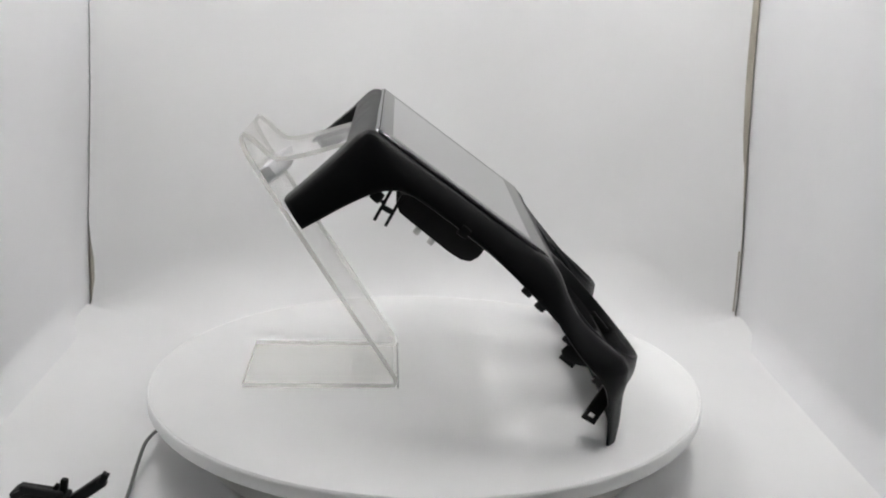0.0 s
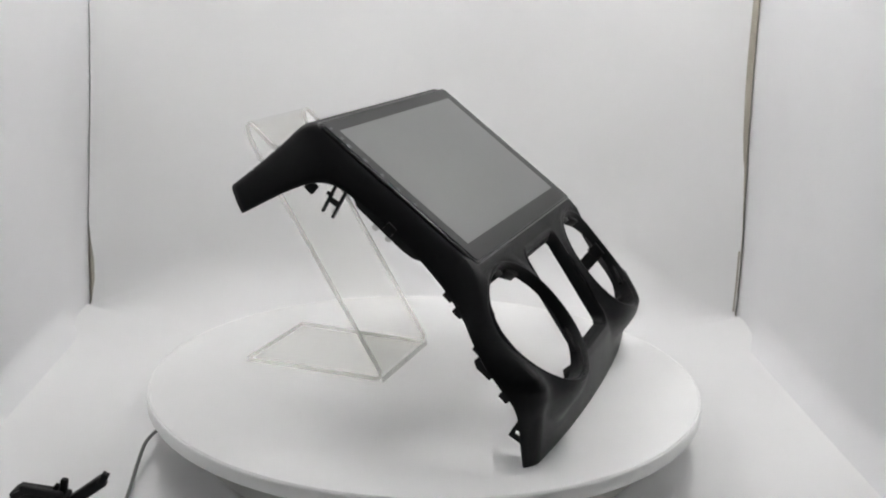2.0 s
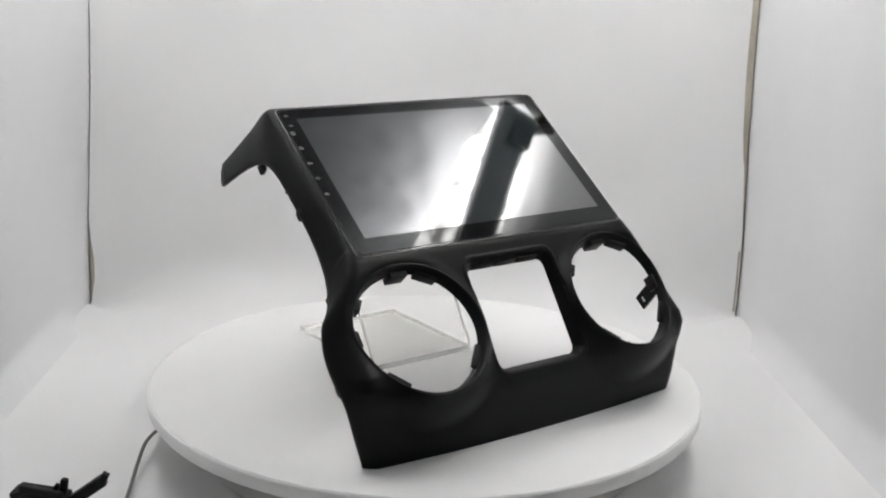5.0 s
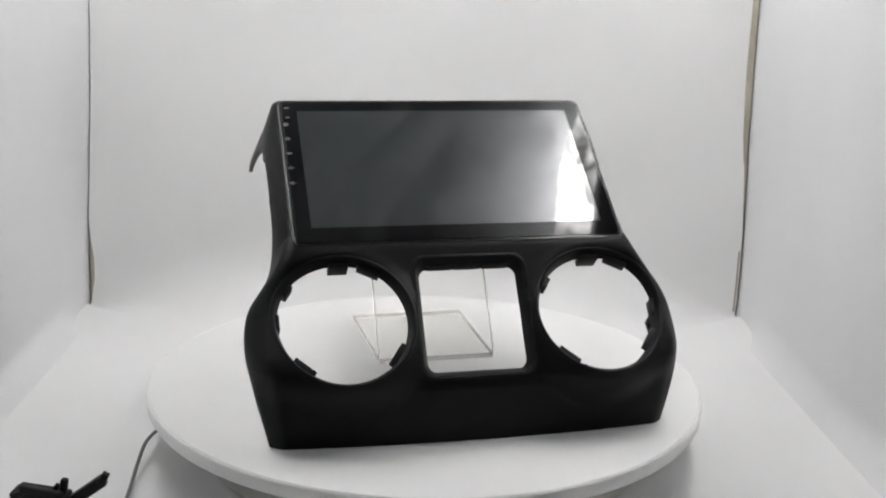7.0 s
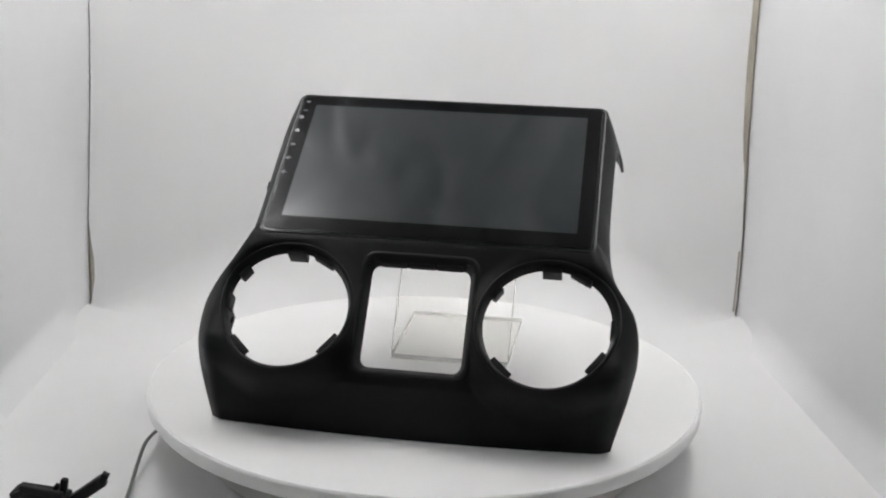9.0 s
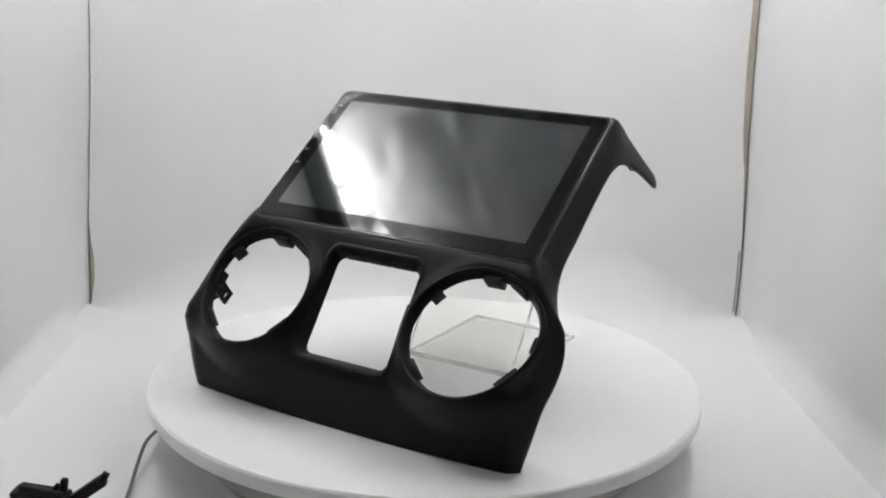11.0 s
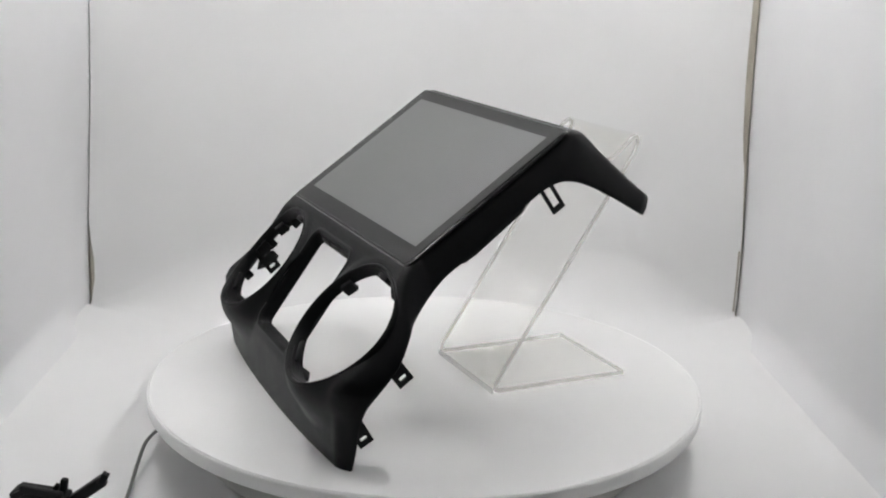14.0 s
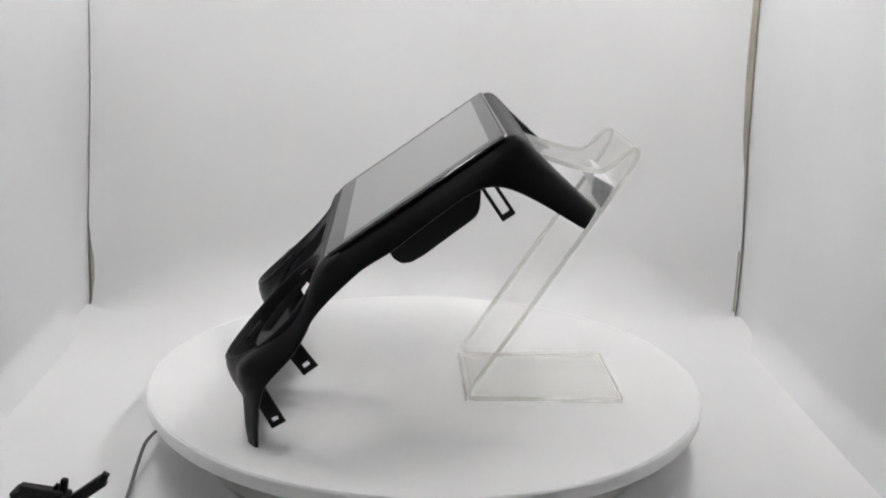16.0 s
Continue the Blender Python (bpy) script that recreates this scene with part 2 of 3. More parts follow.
def wall_band(name, path, half, mat, depth, y, **tags):
    """Strip of cloth along the back wall through points (x, z), softly bowed."""
    pts = np.array(path)
    xs = np.linspace(pts[0, 0], pts[-1, 0], 40)
    zs = np.interp(xs, pts[:, 0], pts[:, 1])
    for _ in range(12):
        zs[1:-1] = (zs[:-2] + 2 * zs[1:-1] + zs[2:]) / 4
    rings = []
    for k, (x, z) in enumerate(zip(xs, zs)):
        h = half * (0.35 + 0.65 * math.sin(math.pi * k / 39) ** 0.35) * (1 + 0.12 * noise.noise(Vector((x * 30, z * 9, 0))))
        rings.append([tent_point((x, y + dy, z + dz)) for dz, dy in ((-h, 0), (-h * 0.6, -depth * 0.8), (0, -depth), (h * 0.6, -depth * 0.8), (h, 0), (0, depth * 0.2))])
    return tagged(finish(name, loft(rings, cap=True), mat), **tags)


# seam tapes across the top of the back wall
wall_band("trim", [(-0.33, 0.530), (-0.10, 0.548), (0.15, 0.572), (0.21, 0.563), (0.275, 0.540)], 0.0065, M_SEAM, 0.006, YB - 0.020, label="grey seam tape across the top of the backdrop", kind="structure")
wall_band("trim", [(-0.31, 0.572), (-0.10, 0.585), (0.23, 0.604)], 0.010, M_SEAM, 0.008, YB - 0.020, label="grey seam tape across the top of the backdrop", kind="structure")
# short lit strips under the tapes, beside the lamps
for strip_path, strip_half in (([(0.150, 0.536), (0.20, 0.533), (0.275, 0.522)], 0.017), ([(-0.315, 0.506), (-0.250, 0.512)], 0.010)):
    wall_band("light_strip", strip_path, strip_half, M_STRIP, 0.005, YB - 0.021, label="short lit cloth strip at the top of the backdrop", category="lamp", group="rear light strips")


def lamp_bar(x, side, turn, wide):
    """Light bar under the roof that shines out to both sides of its grey housing."""
    e = new("light_bar")
    e.matrix_basis = Matrix.Translation((x, 0.030, 0.585)) @ Matrix.Rotation(turn, 4, "Z")
    tagged(e, "grey bar lamp with lit strips under the tent roof", "lamp", "roof lamps")
    part("housing", box_bm((wide, 0.57, 0.016), bevel=0.003), M_HOUSING, e)
    lit = M_DIFFUSER if side < 0 else M_DIFFUSER_RIGHT
    part("diffuser", box_bm((wide - 0.006, 0.42, 0.007), Matrix.Translation((0, 0.07, 0.0105)), bevel=0.002), M_TOP_LIT if side < 0 else M_TOP_RIGHT, e, "glowing white diffuser strip")
    # sleeves of lit cloth: a wide one to the middle of the tent, a narrow one to the wall where there is room
    sleeves = [(-side, 0.040, -0.16, 0.262)] + ([(side, 0.021, -0.16, 0.262)] if side > 0 else [])
    # outline and patchy glow follow the bright shapes mirrored in the display
    for s, reach, y0, y1 in sleeves:
        top, low = [], []
        for k in range(61):
            y = y0 + (y1 - y0) * k / 60
            w = reach * (1 - 0.45 * smooth01((y - 0.05) / 0.14) - 0.45 * smooth01((y - 0.20) / 0.06)) * (1 + 0.22 * noise.noise(Vector((y * 22, s * 3, x * 9))))
            rt, rl = [], []
            for q in range(9):
                v = q / 8
                at = s * (wide / 2 + 0.0006 + w * v)
                z = 0.004 + w * (0.42 * v + 0.10 * math.sin(math.pi * v)) + 0.0025 * noise.noise(Vector((y * 60, v * 3, s)))
                rt.append((at, y, z + 0.0012))
                rl.append((at, y, z - 0.0012))
            top.append(rt)
            low.append(rl)
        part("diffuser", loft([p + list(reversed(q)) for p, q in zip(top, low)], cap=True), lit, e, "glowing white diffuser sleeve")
    clamp = part("clamp", box_bm((0.03, 0.045, 0.02), Matrix.Translation((side * 0.006, 0.250, -0.018)), bevel=0.005), M_KNOB, e, "black plastic clamp")
    part("knob", box_bm((0.05, 0.014, 0.014), Matrix.Translation((side * 0.030, 0.266, -0.02)) @ pose(0, 0, 0, 0, 0, side * 30), bevel=0.005), M_KNOB, clamp)
    if side > 0:
        part("tag", box_bm((0.020, 0.003, 0.026), Matrix.Translation((0.030, 0.279, -0.022)), bevel=0.001), M_YELLOW, e, "olive paper tag")
    for dy in (-0.25, 0.25):
        part("hanger", box_bm((0.010, 0.004, 0.072), Matrix.Translation((0, dy, 0.040))), M_STEEL, e)
    return e


lamp_bar(-0.343, -1, TENT_TURN, 0.034)
lamp_bar(0.305, 1, LAMP_TURN, 0.050)

# ---- the room round the tent ----
tagged(finish("table", box_bm((1.5, 1.3, 0.03), Matrix.Translation((0, -0.15, FLOOR_Z - 0.028)), bevel=0.003), M_TABLE), "wooden work table under the tent", "table")
RX, RY0, RY1, RZ0, RZ1 = 1.8, -2.2, 1.4, FLOOR_Z - 0.75, 1.85
for nm, size, at in (("wall_room_west", (0.1, RY1 - RY0, RZ1 - RZ0), (-RX - 0.05, (RY0 + RY1) / 2, (RZ0 + RZ1) / 2)),
                     ("wall_room_east", (0.1, RY1 - RY0, RZ1 - RZ0), (RX + 0.05, (RY0 + RY1) / 2, (RZ0 + RZ1) / 2)),
                     ("wall_room_south", (2 * RX + 0.2, 0.1, RZ1 - RZ0), (0, RY0 - 0.05, (RZ0 + RZ1) / 2)),
                     ("wall_room_north", (2 * RX + 0.2, 0.1, RZ1 - RZ0), (0, RY1 + 0.05, (RZ0 + RZ1) / 2)),
                     ("floor_room", (2 * RX + 0.2, RY1 - RY0 + 0.2, 0.1), (0, (RY0 + RY1) / 2, RZ0 - 0.05))):
    tagged(finish(nm, box_bm(size, Matrix.Translation(at)), M_ROOM), "plain grey room surface", kind="structure")
for sx in (-0.7, 0.7):
    for sy in (-0.74, 0.44):
        leg = finish("leg", box_bm((0.05, 0.05, 0.70), Matrix.Translation((sx, sy, FLOOR_Z - 0.043 - 0.353)), bevel=0.004), M_TABLE, bpy.data.objects["table"])

# ---- turntable ----
PLATTER_R = 0.2236
PLATTER_AT = (-0.0030, -0.0030, -0.0018)


def turntable():
    e = new("turntable")
    e.matrix_basis = Matrix.Translation(PLATTER_AT)
    tagged(e, "white round motorised turntable on the tent floor", "turntable")
    base = lathe([(0.120, FLOOR_Z + 0.0021), (0.183, FLOOR_Z + 0.0021), (0.185, FLOOR_Z + 0.005), (0.182, -0.030), (0.180, -0.027), (0.176, -0.026), (0.140, -0.026), (0.138, -0.0120), (0.120, -0.0120)], 128, cap=True)
    part("base", base, M_BASE, e, "grey-white plastic turntable base")
    R = PLATTER_R
    prof = [(0.0005, 0.0), (R - 0.0032, 0.0), (R - 0.0024, -0.0003), (R - 0.002, -0.0010), (R - 0.0014, -0.0010), (R - 0.0009, -0.0005),
            (R - 0.0003, -0.0010), (R, -0.0022), (R, -0.0095), (R - 0.001, -0.0112), (R - 0.004, -0.0120), (0.0005, -0.0120)]
    return e, part("platter", lathe(prof, 192, cap=True), M_WHITE, e, "smooth white platter with a rounded rim", angle=50)


turntable_ob, platter_ob = turntable()

# ---- dashboard fascia; its own space is in metres, worked out in millimetres ----
MM = 0.001
# centre line y, z; half width; rear edge y, z; half width at the rear edge
STATIONS = [
    (106, 170, 138, 93, 152, 144), (95, 179, 136, 76, 162, 143), (78, 194, 132, 58, 172, 141), (66, 205, 129, 45, 178, 139),
    (58.5, 213, 127.5, 36, 181, 138), (53, 217.3, 127, 30, 182, 137.5), (48, 218, 127, 24, 180, 137), (42, 215.8, 127, 17, 175, 136.5),
    (0, 185.4, 126.5, -12, 154, 136), (-40, 156.5, 126.5, -40, 132, 136), (-68, 136.3, 126.5, -60, 113, 138), (-79, 129, 130, -70, 103, 142.5),
    (-88, 117, 137.5, -80, 93, 149), (-96, 105, 145, -83, 91, 155), (-106, 90, 149.5, -91, 81, 160), (-116, 75, 150, -99.5, 69, 162),
    (-128, 58, 150, -110.5, 56, 161.5), (-134, 42, 149, -119.5, 44, 158), (-132, 30, 148.5, -121.5, 33, 156), (-130, 15, 147.5, -121.5, 15, 151), (-128, -1.8, 144.7, -122.5, -1.8, 146.0)]
BOW = 11.5
EDGE_LINE = [(-2, -130), (12, -132), (23, -132.5), (35, -133.2), (46, -136), (56, -137), (64, -133), (75, -119.5), (87, -106), (95, -100.5), (105, -94.5), (121, -86), (128, -80), (132, -75.5), (140, -64)]
CENTRE_LINE = [(0, -137.5), (20, -138), (38, -138), (46, -136.5), (54, -132), (128, -79.8), (132, -74.3), (140, -63.2)]
RING_L, RING_RT = 93.0, 97.0      # the two dials are not quite alike in distance from the middle
RING_Y, RING_Z, RING_R = -116.8, 86.2, 50.3


def ring_x(x):
    return RING_RT if x > 0 else RING_L


def ring_plane(x, z):
    out = max(0.0, (abs(x) - ring_x(x)) / 52.0)
    return RING_Y + (z - RING_Z) * 70.0 / 76.0 + BOW * min(out, 1.2) ** 2


def ring_radius(x, z):
    return math.hypot(abs(x) - ring_x(x), (z - RING_Z) / 0.736)


def front_y(x, z):
    """Depth of the lower panel's face at width x and height z (mm)."""
    k = min(abs(x) / 147.0, 1.0) ** 2.2
    base = lerp_table(CENTRE_LINE, z) * (1 - k) + lerp_table(EDGE_LINE, z) * k
    r = ring_radius(x, z)
    if r <= RING_R:
        return ring_plane(x, z)
    down = max(0.0, (RING_Z - z) / 0.736 / r)
    side = max(0.0, (ring_x(x) - abs(x)) / r)
    w = 8.0 + 38.0 * down ** 3 + 2.0 * side
    u = min((r - RING_R) / w, 1.0)
    f = (1 - (1 - u) ** 1.7) * (1 - down ** 2) + (0.45 * u + 0.55 * smooth01(u)) * down ** 2
    zz = RING_Z + (z - RING_Z) * RING_R / r
    xx = (ring_x(x) + (abs(x) - ring_x(x)) * RING_R / r) * (1 if x > 0 else -1)
    return ring_plane(xx, zz) * (1 - f) + base * f + (z - zz) * 0.25 * (1 - f)


def in_window(x, z):
    dx, dz = max(abs(x - 2.0) - 32, 0), max(abs(z - 83.0) - 26, 0)
    return math.hypot(dx, dz) < 9.0


def fascia_rows():
    rows = []
    for a, b in zip(STATIONS, STATIONS[1:]):
        d = math.hypot(b[0] - a[0], b[1] - a[1])
        n = max(2, int(d / (1.8 if b[1] < 132 and a[0] < 0 else 4.0)))
        for k in range(n):
            rows.append([p + (q - p) * k / n for p, q in zip(a, b)])
    rows.append(list(STATIONS[-1]))
    arr = np.array(rows)
    for _ in range(2):  # soften the corners of the table
        arr[1:-1] = (arr[:-2] + 2 * arr[1:-1] + arr[2:]) / 4
    for _ in range(24):  # widths and rear edge run in long curves
        arr[1:-1, 2:] = (arr[:-2, 2:] + 2 * arr[1:-1, 2:] + arr[2:, 2:]) / 4
    return arr


def fascia_panel(parent):
    rows = fascia_rows()
    N = 176
    bm = bmesh.new()
    grid = []
    for j, (y, z, w, yb, zb, wb) in enumerate(rows):
        a, b = rows[max(j - 1, 0)], rows[min(j + 1, len(rows) - 1)]
        t = Vector((0, b[0] - a[0], b[1] - a[1])).normalized()
        inward = Vector((0, -t.z, t.y))
        low = y < -70
        pts = []
        front = []
        for i in range(N + 1):
            x = (2 * i / N - 1) * w
            p = Vector((x, front_y(x, z) if low else y, z))
            soft = smooth01((-70 - y) / 25)      # the edge rounds off more below the display
            zone = 6 + 4 * soft
            edge = max(0.0, (abs(x) - (w - zone)) / zone)
            front.append(p + (Vector((0, 1, -0.3)) if low else inward) * (2.6 + 2.0 * soft) * edge * edge)
        wall = 7
        left, right = [], []
        for k in range(1, wall + 1):
            s = k / wall
            bow = 1.2 * math.sin(math.pi * s)
            for sgn, f, out in ((-1, front[0], left), (1, front[-1], right)):
                lift = smooth01((yb + 40) / 60) if sgn > 0 else 0.0   # that arm sits a little higher
                trim_in = smooth01((yb + 100) / 25) * smooth01((-30 - yb) / 25) if sgn > 0 else 0.0   # and its flank is narrower
                q = f.lerp(Vector((sgn * wb, yb + 4 * lift - 3.0 * trim_in, zb + 6 * lift + 2.6 * trim_in)), s)
                out.append(q + Vector((sgn * bow, 0, 0)))
        pts = list(reversed(left)) + front + right
        grid.append([bm.verts.new(p * MM) for p in pts])
    W = 7
    for j in range(len(grid) - 1):
        zc = (rows[j][1] + rows[j + 1][1]) / 2
        yc = (rows[j][0] + rows[j + 1][0]) / 2
        wc = (rows[j][2] + rows[j + 1][2]) / 2
        for i in range(len(grid[0]) - 1):
            xc = (2 * (i - W + 0.5) / N - 1) * wc
            if W <= i < W + N:
                if yc < -70 and (ring_radius(xc, zc) < 49.2 or in_window(xc, zc)):
                    continue
                if yc > 66 and abs(xc) < 104 + (yc - 66) * 0.35:      # notch between the arms
                    continue
                if -73 < yc < 40 and zc > 130 and abs(xc) < 118:      # opening behind the display
                    continue
            bm.faces.new((grid[j][i], grid[j][i + 1], grid[j + 1][i + 1], grid[j + 1][i]))
    loose = [v for v in bm.verts if not v.link_faces]
    bmesh.ops.delete(bm, geom=loose, context="VERTS")
    bm.normal_update()
    ob = part("panel", bm, M_PLASTIC, parent, "matte black moulded fascia panel")
    # thickness grows to the inside
    mid = min(ob.data.polygons, key=lambda f: (f.center - Vector((0, -0.129, 0.012))).length)
    sol = ob.modifiers.new("thickness", "SOLIDIFY")
    sol.thickness = 0.0026
    sol.offset = -1.0 if mid.normal.y < 0 else 1.0
    return ob


def dial_ring(parent, s):
    """Raised rim and bore of a dial opening."""
    prof = [(51.8, -2.6), (51.4, -0.8), (50.7, 0.3), (49.8, 0.7), (48.9, 0.3), (48.2, -0.8), (47.6, -2.2), (47.0, -3.6), (46.4, -5.2), (45.9, -6.6), (45.6, -8.0), (47.4, -8.0), (48.2, -5.2), (49.0, -3.4)]
    rings = []
    n = 96
    for r, h in prof:
        ring = []
        for k in range(n):
            a = 2 * math.pi * k / n
            dx, v = r * math.cos(a), r * math.sin(a)
            x = ring_x(s) + dx
            out = max(0.0, dx / 52.0)
            hh = h if h > -3 else -3 + (h + 3) * (1 + 1.3 * max(0.0, -math.sin(a)) ** 2)
            y = RING_Y + 0.678 * v + BOW * out ** 2 - 0.736 * hh
            z = RING_Z + 0.736 * v + 0.678 * hh
            ring.append((s * x * MM, y * MM, z * MM))
        rings.append(ring)
    rings.append(rings[0])
    ring_ob = part("dial_ring", loft(rings), M_PLASTIC, parent, "rounded black rim of a dial opening", angle=60)
    # tongues that reach back from the rim, and two shallow lugs at its foot
    for ang, wid, high, deep in ((90, 14, 2.6, 12), (62, 17, 1.4, 8), (147, 10, 2.4, 9), (181 if s < 0 else -1, 12, 1.0, 10), (228, 18, 3.4, 3), (-36, 19, 3.4, 3)):
        a = radians(ang)
        r = 47.2 - (high + 2) / 2
        out = max(0.0, s * math.cos(a) * r / 52.0)
        h = -4.0 - deep / 2 if deep > 5 else -7.0
        c = Vector(((s * ring_x(s) + r * math.cos(a)), RING_Y + 0.678 * r * math.sin(a) + BOW * out ** 2 - 0.736 * h, RING_Z + 0.736 * r * math.sin(a) + 0.678 * h)) * MM
        ex = Vector((1, 0, 0))
        ev = Vector((0, 0.678, 0.736))
        en = Vector((0, -0.736, 0.678))
        er = ex * math.cos(a) + ev * math.sin(a)
        et = -ex * math.sin(a) + ev * math.cos(a)
        m = Matrix((et, er, en)).transposed().to_4x4()
        m.translation = c
        part("lug", box_bm((wid * MM, (high + 2) * MM, deep * MM), m, bevel=0.0005), M_PLASTIC_IN, ring_ob)
    # skirt behind the foot of the rim
    skirt = []
    for r, h in ((48.6, -3.0), (48.8, -12.0), (48.2, -19.0), (46.6, -19.0), (46.4, -12.0), (46.8, -3.0)):
        row = []
        for k in range(25):
            a = radians(222 + 96 * k / 24)
            taper = 1 - 0.55 * abs(k - 12) / 12
            hh = -3 + (h + 3) * taper
            dx, v = r * math.cos(a), r * math.sin(a)
            row.append((s * (ring_x(s) + dx) * MM, (RING_Y + 0.678 * v + BOW * max(0.0, dx / 52) ** 2 - 0.736 * hh) * MM, (RING_Z + 0.736 * v + 0.678 * hh) * MM))
        skirt.append(row)
    skirt.append(skirt[0])
    part("skirt", loft(skirt, closed=False), M_PLASTIC_IN, ring_ob)
    # stiffening ribs behind the lower half of the rim
    for ang in (240, 270, 300):
        a = radians(ang)
        r, h = 50.0, -15.0
        c = Vector((s * (ring_x(s) + r * math.cos(a)), RING_Y + 0.678 * r * math.sin(a) + BOW * max(0.0, math.cos(a)) ** 2 - 0.736 * h, RING_Z + 0.736 * r * math.sin(a) + 0.678 * h)) * MM
        er = Vector((s * math.cos(a), 0.678 * math.sin(a), 0.736 * math.sin(a)))
        en = Vector((0, -0.736, 0.678))
        m = Matrix((er.cross(en), er, en)).transposed().to_4x4()
        m.translation = c
        part("rib", box_bm((0.009, 0.003, 0.016), m, bevel=0.0008), M_PLASTIC_IN, ring_ob)
    return ring_ob


def window_frame(parent):
    """Recessed rim of the middle opening."""
    back = Vector((0, 0.823, -0.568))
    rings = []
    for grow, dz, depth, rad in ((4.5, 0, 0.6, 10), (3.0, 0, -0.9, 10), (1.5, 0, -0.7, 9), (0.0, 0, 0.8, 8), (-1.0, 0, 3.0, 7), (-2.5, 0, 5.5, 7), (-3.5, 0, 8.0, 6), (-2.5, 0, 9.0, 6), (-1.0, 0, 6.0, 6), (1.0, 0, 3.0, 8)):
        ring = []
        for x, z in rounded_rect(2.0, 83.0 + dz / 2, 80 + 2 * grow, 70 + 2 * grow + dz * 0, rad):
            y = lerp_table(CENTRE_LINE, z)
            if grow > 0 and depth < 2:      # the outer turns follow the face of the panel
                y = min(y, front_y(x, z))
            ring.append((Vector((x, y, z)) + back * depth) * MM)
        rings.append(ring)
    rings.append(rings[0])
    ob = part("window_frame", loft(rings), M_PLASTIC, parent, "recessed black rim of the middle opening", angle=50)
    for x in (-19, 2, 23):
        part("lug", box_bm((0.019, 0.003, 0.006), Matrix.Translation((x * MM, -83.0 * MM, 112.4 * MM)) @ pose(0, 0, 0, 35), bevel=0.0006), M_PLASTIC_IN, ob)
    return ob


SCREEN_C = Vector((1.2, -15.4, 174.4))
SCREEN_N = Vector((0, -0.5857, 0.8105))
SCREEN_V = Vector((0, 0.8105, 0.5857))


def on_screen(x, v, h=0.0):
    """A point on the display: x across, v up it from the middle, h out of it (mm)."""
    return (Vector((SCREEN_C.x + x, SCREEN_C.y, SCREEN_C.z)) + SCREEN_V * v + SCREEN_N * h) * MM


def screen_slab(outline, h0, h1, bevel=0.0):
    lo = [on_screen(x, v, h0) for x, v in outline]
    hi = [on_screen(x, v, h1 - bevel) for x, v in outline]
    rings = [lo, hi]
    if bevel:
        rings.append([on_screen(x * (1 - bevel / 125), v * (1 - bevel / 73), h1) for x, v in outline])
    return loft(rings, cap=True)


def display(parent):
    glass = part("glass_panel", screen_slab(rounded_rect(0.0, -2.1, 246.5, 146.3, 3.5), -1.5, 1.6, 0.9), M_BEZEL, parent, "glossy black display glass", angle=30)
    part("glass_edge", screen_slab(rounded_rect(0.0, -2.1, 247.1, 146.9, 3.6), -2.5, 1.1), M_GLASS_EDGE, glass, "dark green glass edge", angle=30)
    part("display_area", screen_slab(rounded_rect(0.0, 0.0, 222.6, 121.8, 0.6), 1.0, 1.64), M_LCD, glass, "unlit dark grey display area", angle=30)
    # polished lip round the glass
    lip = []
    for grow, h in ((0.0, -0.8), (0.15, 0.7), (0.6, 1.25), (1.2, 1.25), (1.8, 0.6), (2.2, -0.8)):
        lip.append([on_screen(x, v, h) for x, v in rounded_rect(0.0, -2.1, 247.4 + 2 * grow, 147.2 + 2 * grow, 3.8 + grow)])
    part("lip", loft(lip), M_LIP, glass, "polished black lip round the glass", angle=80)
    x0 = -120.8
    # printed marks beside the display: two tiny captions and five key icons
    for v, w in ((64.5, 3.6), (54.0, 3.6)):
        part("mark", screen_slab([(x0 + 2 + a, v + b) for a, b in ((-w / 2, -0.8), (w / 2, -0.8), (w / 2, 0.8), (-w / 2, 0.8))], 1.55, 1.65), M_ICON, glass, smooth=False)
    icons = [
        [(2.2 * math.cos(a), 2.2 * math.sin(a)) for a in (2 * math.pi * k / 14 for k in range(14))],
        [(-2, -1.7), (2, -1.7), (2, 0.4), (0, 2.2), (-2, 0.4)],
        [(-2.4, 0), (0, 2), (0, 0.9), (2.3, 0.9), (2.3, -0.9), (0, -0.9), (0, -2)],
        [(-2.2, -0.8), (-0.9, -0.8), (0.8, -2.1), (0.8, 2.1), (-0.9, 0.8), (-2.2, 0.8)],
        [(-2.2, -0.8), (-0.9, -0.8), (0.8, -2.1), (0.8, 2.1), (-0.9, 0.8), (-2.2, 0.8)]]
    for n, (v, ic) in enumerate(zip((46.0, 30.5, 14.7, -0.6, -16.3), icons)):
        k = part("key_icon", screen_slab([(x0 + a, v + b) for a, b in ic], 1.55, 1.65), M_ICON, glass, smooth=False)
        if n >= 3:
            part("sign", screen_slab([(x0 + 2.2 + a, v + b) for a, b in ((-0.8, -0.3), (0.8, -0.3), (0.8, 0.3), (-0.8, 0.3))], 1.55, 1.65), M_ICON, k, smooth=False)
    return glass


